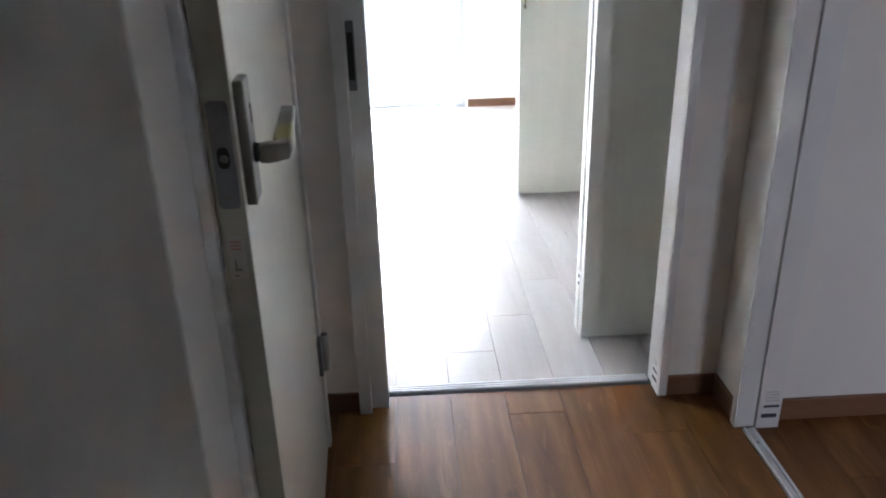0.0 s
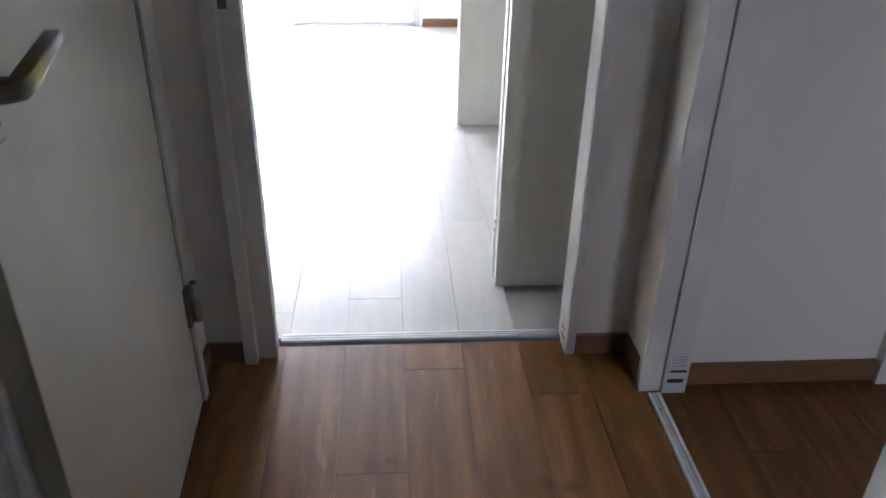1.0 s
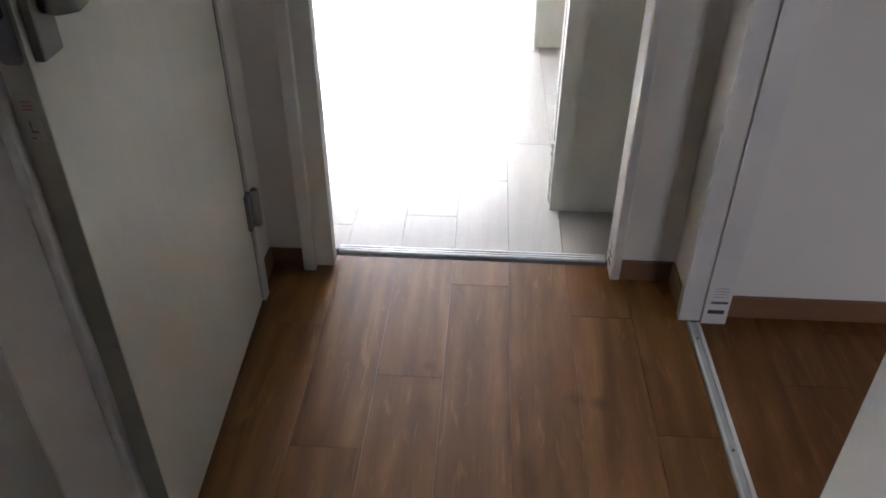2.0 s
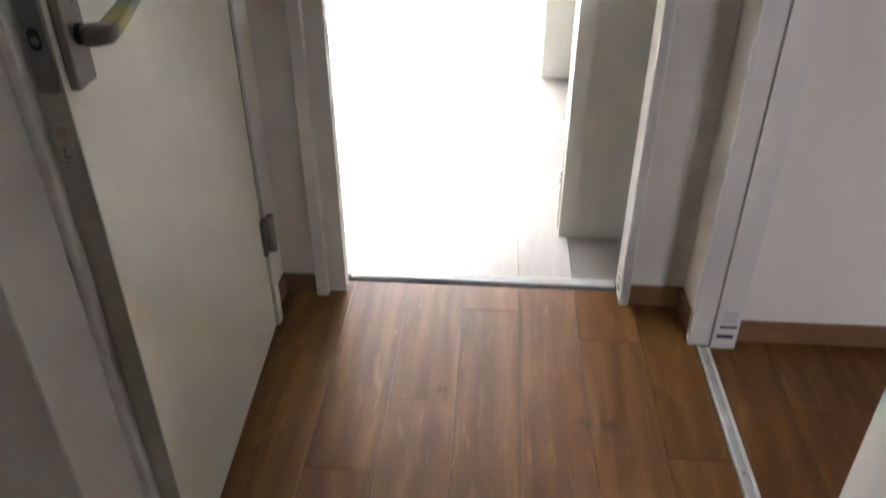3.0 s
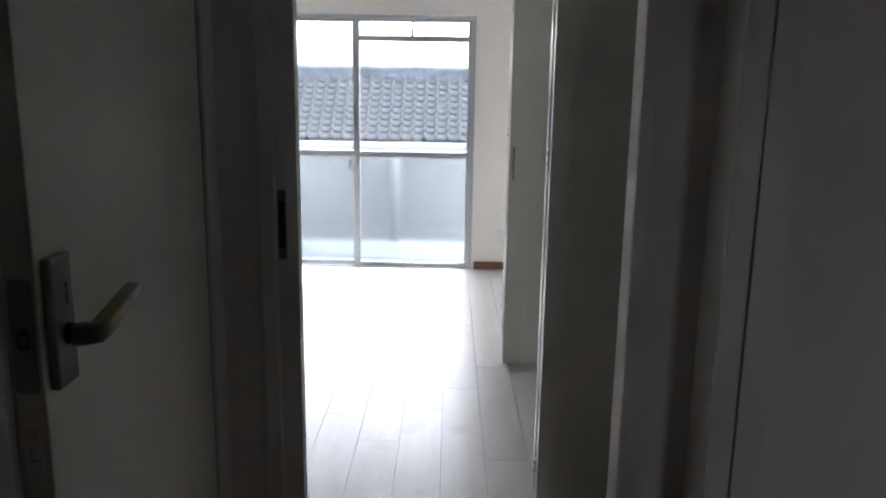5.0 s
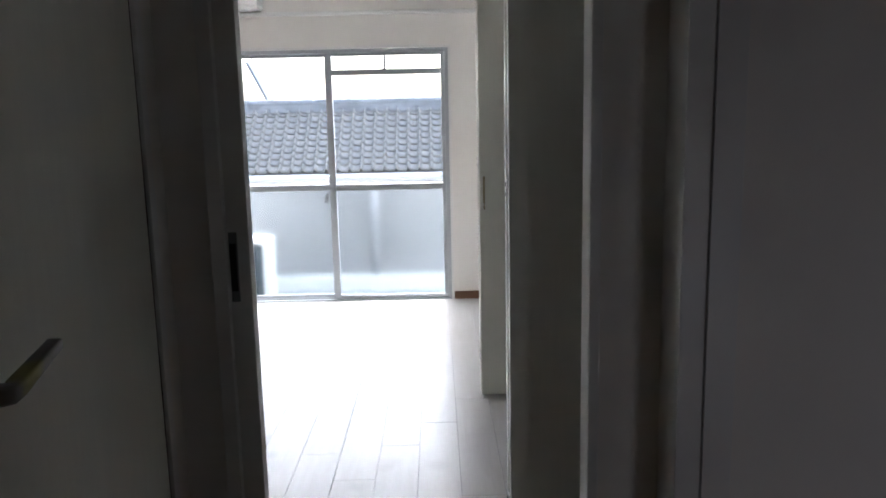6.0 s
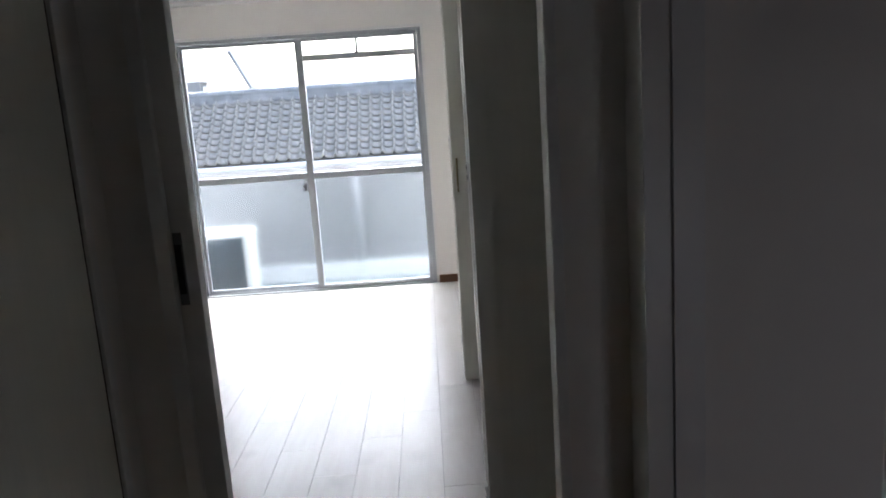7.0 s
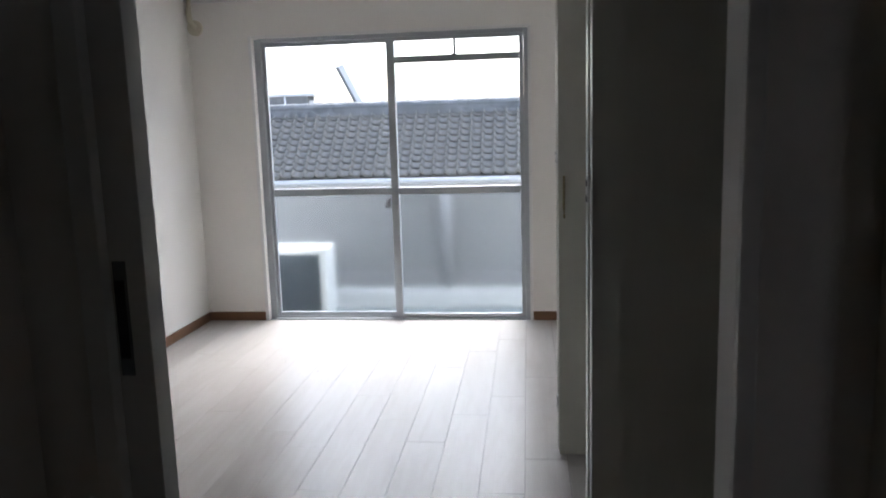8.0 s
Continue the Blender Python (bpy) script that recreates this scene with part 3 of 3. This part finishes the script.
part("window_sill", boxes(((WIN_L + 0.0425, Y0 + 0.002, -0.02), (WIN_R - 0.0265, Y0 + 0.125, 0.010)), ((WIN_L + 0.0430, Y0 + 0.030, 0.010), (WIN_R - 0.027, Y0 + 0.036, 0.022)),
                          ((WIN_L + 0.0430, Y0 + 0.075, 0.010), (WIN_R - 0.027, Y0 + 0.081, 0.022))), SASH, window_1)


def pane(lo, hi, mat, parent, name="pane"):
    ob = part(name, boxes((lo, hi)), mat, parent)
    ob.visible_shadow = False
    return ob


def sash(x0, x1, y, stile0, stile1, vent):
    top, mid0, mid1, low = WIN_TOP - 0.026, 0.820, 0.866, 0.040
    t = 0.014
    ob = part("sash", boxes(((x0, y - t, 0.0225), (x0 + stile0, y + t, top)), ((x1 - stile1, y - t, 0.0225), (x1, y + t, top)),
                            ((x0 + stile0 + 0.0003, y - t, mid0), (x1 - stile1 - 0.0003, y + t, mid1)), ((x0 + stile0 + 0.0003, y - t, 0.0225), (x1 - stile1 - 0.0003, y + t, low)),
                            ((x0 + stile0 + 0.0003, y - t, top - 0.022), (x1 - stile1 - 0.0003, y + t, top)), bevel=0.0025), SASH, window_1)
    a, b = x0 + stile0 - 0.004, x1 - stile1 + 0.004
    pane((a, y - 0.002, low - 0.004), (b, y + 0.003, mid0 + 0.004), FROST, ob, "frosted_pane")
    if vent:
        part("transom", boxes(((a + 0.0045, y - t, 1.645), (b - 0.0045, y + t, 1.684)), bevel=0.002), SASH, ob)
        xm = (a + b) / 2 - 0.008
        part("vent_stile", boxes(((xm - 0.008, y - 0.010, 1.6845), (xm + 0.008, y + 0.010, top - 0.0225)), bevel=0.001), SASH, ob)
        part("vent_catch", boxes(((xm - 0.016, y - 0.020, 1.676), (xm + 0.006, y - 0.0143, 1.690)), bevel=0.002), STEEL, ob)
        pane((a, y - 0.002, mid1 - 0.004), (b, y + 0.003, 1.649), CLEAR, ob)
        pane((a, y - 0.002, 1.680), (xm, y + 0.003, top - 0.018), CLEAR, ob)
        pane((xm + 0.001, y + 0.0035, 1.680), (b, y + 0.0075, top - 0.018), CLEAR, ob)
    else:
        pane((a, y - 0.002, mid1 - 0.004), (b, y + 0.003, top - 0.018), CLEAR, ob)
    return ob


left_sash = sash(WIN_L + 0.0430, -0.690, Y0 + 0.078, 0.020, 0.044, False)
right_sash = sash(-0.734, WIN_R - 0.027, Y0 + 0.033, 0.048, 0.026, True)
catch = part("crescent_lock", boxes(((-0.766, Y0 + 0.030, 0.735), (-0.746, Y0 + 0.052, 0.800)), bevel=0.003), STEEL, left_sash, "small steel crescent lock")
part("lock_lever", add_tube(bmesh.new(), [(-0.756, Y0 + 0.028, 0.790), (-0.772, Y0 + 0.018, 0.770), (-0.768, Y0 + 0.016, 0.735)], [0.006, 0.005, 0.004], 10), STEEL, left_sash, smooth=True)

# ---- air conditioner, its pipe and wall sleeve ----
aircon = thing("air_conditioner", (0, 0, 0), "white wall air conditioner above the rail", "air conditioner")
part("body", boxes(((-1.935, 3.585, 2.105), (-1.137, ROOM_FAR - 0.001, 2.345)), bevel=0.012), PLASTIC, aircon)
part("underside", boxes(((-1.925, 3.600, 2.092), (-1.147, ROOM_FAR - 0.004, 2.1045))), PLASTIC, aircon)
for k in range(5):
    part("louvre", boxes(((-1.90, 3.612 + 0.026 * k, 2.084), (-1.225, 3.624 + 0.026 * k, 2.0918)), bevel=0.002), PLASTIC, aircon)
pipe = thing("pipe_sleeve", (0, 0, 0), "beige air conditioner pipe entering a round wall sleeve", "pipe")
part("cap", add_disc(bmesh.new(), (-1.948, ROOM_FAR - 0.010, 1.905), "y", 0.048, 0.022, 28), HOSE, pipe, smooth=False)
part("pipe", add_tube(bmesh.new(), [(-1.965, 3.735, 2.150), (-1.974, 3.735, 2.0), (-1.970, 3.737, 1.945), (-1.958, 3.742, 1.920), (-1.948, 3.757, 1.908)], 0.018, 14), HOSE, pipe, smooth=True)
outlet = thing("wall_outlet", (0, 0, 0), "small white wall outlet above the baseboard", "outlet")
part("plate", boxes(((0.342, ROOM_FAR - 0.007, 0.195), (0.412, ROOM_FAR, 0.315)), bevel=0.003), PLASTIC, outlet)
part("socket", boxes(((0.364, ROOM_FAR - 0.009, 0.23), (0.390, ROOM_FAR - 0.0068, 0.28)), bevel=0.001), TRIM, outlet)

# ---- the balcony ----
structure("balcony_floor", boxes(((-3.2, ROOM_FAR + 0.15, -0.30), (2.6, 5.02, -0.16))), FLOORGREY, "pale grey screed balcony floor", "balcony floor")
parapet = structure("balcony_parapet", boxes(((-3.2, 4.90, -0.16), (2.6, 5.02, 0.735)), ((-3.22, 4.885, 0.735), (2.62, 5.035, 0.775)), ((-3.2, 4.875, -0.16), (2.6, 4.8995, 0.09))), CONCRETE, "grey painted concrete balcony parapet", "parapet")
# white strip along the parapet's foot
structure("balcony_curb", boxes(((-3.2, 4.78, -0.159), (2.6, 4.899, -0.02)), bevel=0.01), CURB, "white balcony curb", "curb")
drain = thing("drain_pipe", (0, 0, 0), "pale grey vertical drain pipe on the balcony parapet", "pipe")
part("pipe", add_tube(bmesh.new(), [(-0.50, 4.860, -0.02), (-0.50, 4.860, 0.73)], 0.036, 16), DRAIN, drain, smooth=True)
for z in (0.1, 0.6):
    part("bracket", boxes(((-0.545, 4.85, z), (-0.455, 4.8985, z + 0.02))), CONCRETE, drain)
outdoor = thing("outdoor_unit", (0, 0, 0), "white air conditioner outdoor unit with a dark grille", "outdoor unit")
part("casing", boxes(((-2.06, 4.24, -0.10), (-1.312, 4.50, 0.405)), bevel=0.012), PLASTIC, outdoor)
part("grille", boxes(((-2.00, 4.232, -0.06), (-1.362, 4.2415, 0.366))), COIL, outdoor, "dark coil grille")
for k in range(12):
    part("guard_wire", boxes(((-2.00, 4.226, -0.045 + 0.033 * k), (-1.362, 4.2315, -0.042 + 0.033 * k))), COIL, outdoor)
for x0 in (-1.98, -1.46):
    part("foot", boxes(((x0, 4.22, -0.16), (x0 + 0.06, 4.52, -0.1005))), GUTTER, outdoor)

# ---- ground and the neighbours ----
structure("ground", boxes(((-400, -400, -6.2), (400, 400, -6.0))), EARTH, "bare grey ground far below the balcony", "ground")
structure("building_front", boxes(((-9, ROOM_FAR + 0.02, -6.0), (9, ROOM_FAR + 0.148, -0.31)), ((-9, ROOM_FAR + 0.02, -0.30), (-2.21, ROOM_FAR + 0.148, CEILING + 0.155)), ((1.96, ROOM_FAR + 0.02, -0.30), (9, ROOM_FAR + 0.148, CEILING + 0.155))), RENDERED, "pale rendered wall of this apartment building", "building")

house = thing("neighbour_house", (0, 0, 0), "neighbouring house with a grey clay tile roof", "house")
EAVE, TOP = Vector((0, 15.9, 0.20)), Vector((0, 17.45, 1.63))
RX0, RX1 = -9.6, 3.8
part("wall", boxes(((RX0 + 0.4, 16.35, -6.0), (RX1 - 0.4, 19.4, 0.02))), RENDERED, house, "pale rendered wall")
slope = TOP - EAVE
SL = slope.length
along = slope.normalized()
out = Vector((0, -along.z, along.y))
bm = bmesh.new()
for a, b, c, d in (((RX0, EAVE.y, EAVE.z), (RX1, EAVE.y, EAVE.z), (RX1, TOP.y, TOP.z), (RX0, TOP.y, TOP.z)), ((RX0, TOP.y, TOP.z), (RX1, TOP.y, TOP.z), (RX1, 19.0, 0.2), (RX0, 19.0, 0.2))):
    vs = [bm.verts.new(Vector(p) - Vector((0, 0, 0.03))) for p in (a, b, c, d)]
    bm.faces.new(vs)
part("roof", bm, TILE, house)
part("fascia", boxes(((RX0, EAVE.y - 0.02, EAVE.z - 0.20), (RX1, EAVE.y + 0.05, EAVE.z - 0.035))), GUTTER, house, "white fascia board")
part("gutter", add_tube(bmesh.new(), [(RX0, EAVE.y - 0.09, EAVE.z - 0.10), (RX1, EAVE.y - 0.09, EAVE.z - 0.10)], 0.07, 12), GUTTER, house, "white rain gutter", smooth=True)
bm = add_tube(bmesh.new(), [(RX0, TOP.y, TOP.z + 0.19), (RX1, TOP.y, TOP.z + 0.19)], 0.11, 12)
for k in range(3):
    add_box(bm, (RX0, TOP.y - 0.16 + 0.02 * k, TOP.z - 0.03 + 0.062 * k), (RX1, TOP.y + 0.16 - 0.02 * k, TOP.z + 0.028 + 0.062 * k))
part("ridge", bm, RIDGE, house, "weathered grey ridge tiles")
x = RX0
while x < RX1:
    part("ridge_cap", add_tube(bmesh.new(), [(x, TOP.y, TOP.z + 0.20), (x + 0.30, TOP.y, TOP.z + 0.205), (x + 0.31, TOP.y, TOP.z + 0.20)], [0.105, 0.118, 0.11], 10), RIDGE, house)
    x += 0.315

# wave-shaped pantiles: a trough and a roll on each, overlapping the row below
PITCH_X, ROWS_N = 0.270, 10
EXPO = SL / ROWS_N
bm = bmesh.new()
prof = [(s / 12, 0.030 * ((s / 12 - 0.36) / 0.36) ** 2 if s <= 8 else 0.030 + 0.085 * math.sin(math.pi * (s - 8) / 4) ** 0.8) for s in range(13)]
lower, upper, lip = [], [], []
for u, hgt in prof:
    lower.append(bm.verts.new(Vector((u * PITCH_X * 1.03, 0, 0)) + along * (-0.02 + 0.010 * math.sin(2 * math.pi * u)) + out * (hgt + 0.070)))
    upper.append(bm.verts.new(Vector((u * PITCH_X * 1.03, 0, 0)) + along * (EXPO + 0.01) + out * (hgt + 0.010)))
    lip.append(bm.verts.new(Vector((u * PITCH_X * 1.03, 0, 0)) + along * (-0.018 + 0.010 * math.sin(2 * math.pi * u)) + out * (hgt + 0.012)))
for k in range(12):
    bm.faces.new((lower[k], lower[k + 1], upper[k + 1], upper[k]))
    bm.faces.new((lip[k], lip[k + 1], lower[k + 1], lower[k]))
tile_mesh = bpy.data.meshes.new("roof_tile")
bmesh.ops.recalc_face_normals(bm, faces=bm.faces)
bm.to_mesh(tile_mesh)
bm.free()
tile_mesh.materials.append(TILE)
for p in tile_mesh.polygons:
    p.use_smooth = len(p.vertices) == 4 and p.index % 2 == 0
for r in range(ROWS_N):
    for c in range(36):
        ob = new("roof_tile", tile_mesh)
        ob.parent = house
        ob.location = EAVE + along * (EXPO * r) + Vector((-6.25 + PITCH_X * c, 0, 0)) + out * random.uniform(-0.004, 0.004)

far_house = thing("distant_house", (0, 0, 0), "grey distant house with a thin flat roof", "house")
part("wall", boxes(((-14.2, 31.0, -6.0), (-9.15, 32.1, 2.78))), DIMWALL, far_house, "grey wall")
part("roof", boxes(((-14.6, 30.93, 2.785), (-8.82, 32.2, 2.885))), RENDERED, far_house, "thin pale roof slab")
part("downpipe", add_tube(bmesh.new(), [(-10.1, 30.93, -6.0), (-10.1, 30.93, 2.75)], 0.04, 8), RENDERED, far_house, smooth=True)
# pale box puts the bright-lit side of the grey wall into colour
part("lit_side", boxes(((-9.145, 31.3, -6.0), (-8.95, 32.0, 2.60))), RENDERED, far_house, "side wall, its light put into the pale colour")
gable = thing("distant_building", (0, 0, 0), "white distant building with a sloping roof edge", "house")
part("wall", boxes(((-9.6, 40.3, -6.0), (2.0, 46, 1.9))), RENDERED, gable)


def sloping_board(y0, y1, low, high, wide):
    """A board that climbs to the left from low to high (x, z), wide to its upper side."""
    d = Vector((high[0] - low[0], 0, high[1] - low[1])).normalized()
    side = Vector((-d.z, 0, d.x)) if d.x > 0 else Vector((d.z, 0, -d.x))
    bm = bmesh.new()
    ring = [Vector((low[0], 0, low[1])), Vector((low[0], 0, low[1])) + side * wide, Vector((high[0], 0, high[1])) + side * wide, Vector((high[0], 0, high[1]))]
    a = [bm.verts.new(v + Vector((0, y0, 0))) for v in ring]
    b = [bm.verts.new(v + Vector((0, y1, 0))) for v in ring]
    bm.faces.new(a)
    bm.faces.new(b[::-1])
    for k in range(4):
        bm.faces.new((a[k], a[(k + 1) % 4], b[(k + 1) % 4], b[k]))
    return bm


part("roof_edge", sloping_board(39.9, 40.2, (-8.67, 1.85), (-10.09, 4.65), 0.11), DIMWALL, gable, "grey sloping roof edge")
part("verge_board", sloping_board(39.95, 46.0, (-8.56, 1.90), (-9.97, 4.72), 0.30), RENDERED, gable, "pale sloping roof slab")

# ---- floor planks ----
PITCH, LONG, START = 0.158, 0.946, -0.043


def plank(parent, x0, x1, y0, y1, mat):
    g, h = (0.00025, 0.00045) if mat is HALLWOOD else (0.00065, 0.0006)
    x0, x1, y0, y1 = x0 + g, x1 - g, y0 + h, y1 - h
    if x1 - x0 < 0.004 or y1 - y0 < 0.004:
        return
    cx, cy = (x0 + x1) / 2, (y0 + y1) / 2
    hx, hy, e = (x1 - x0) / 2, (y1 - y0) / 2, 0.0004
    vs = [(sx * (hx - i), sy * (hy - i), z) for i, z in ((0, -0.004), (0, -0.0011), (e, 0.0)) for sx, sy in ((-1, -1), (1, -1), (1, 1), (-1, 1))]
    fs = [(8, 9, 10, 11)] + [(b + k, b + (k + 1) % 4, b + 4 + (k + 1) % 4, b + 4 + k) for b in (0, 4) for k in range(4)]
    me = bpy.data.meshes.new("plank")
    me.from_pydata(vs, [], fs)
    me.materials.append(mat)
    ob = new("plank", me)
    ob.location = (cx, cy, 0)
    ob.parent = parent


def lay(parent, xmin, xmax, ymin, ymax, joints, mat, rng):
    k = math.floor((xmin - START) / PITCH)
    while START + k * PITCH < xmax:
        x0, x1 = max(xmin, START + k * PITCH), min(xmax, START + (k + 1) * PITCH)
        j = joints.get(k, rng.uniform(ymin, ymin + LONG))
        y = j - LONG * math.ceil((j - ymin) / LONG)
        while y < ymax:
            plank(parent, x0, x1, max(y, ymin), min(y + LONG, ymax), mat)
            y += LONG
        k += 1


rng = random.Random(5)
lay(floor_hall, -1.649, 0.5685, BACK + 0.001, -0.0005, {0: -0.115, -1: -0.477, 1: -0.832, 2: -0.229, -2: -0.70, -3: -0.30, 3: -0.62}, HALLWOOD, rng)
lay(floor_hall, 0.6035, 1.749, BACK + 0.001, -0.197, {}, HALLWOOD, rng)
lay(floor_room, ROOM_L + 0.0005, 1.249, 0.0350, ROOM_FAR + 0.0015, {-1: 0.230, -3: 0.163, -2: 0.880, 0: 0.463, 1: 0.74, -4: 0.455, -5: 0.81}, ROOMWOOD, rng)
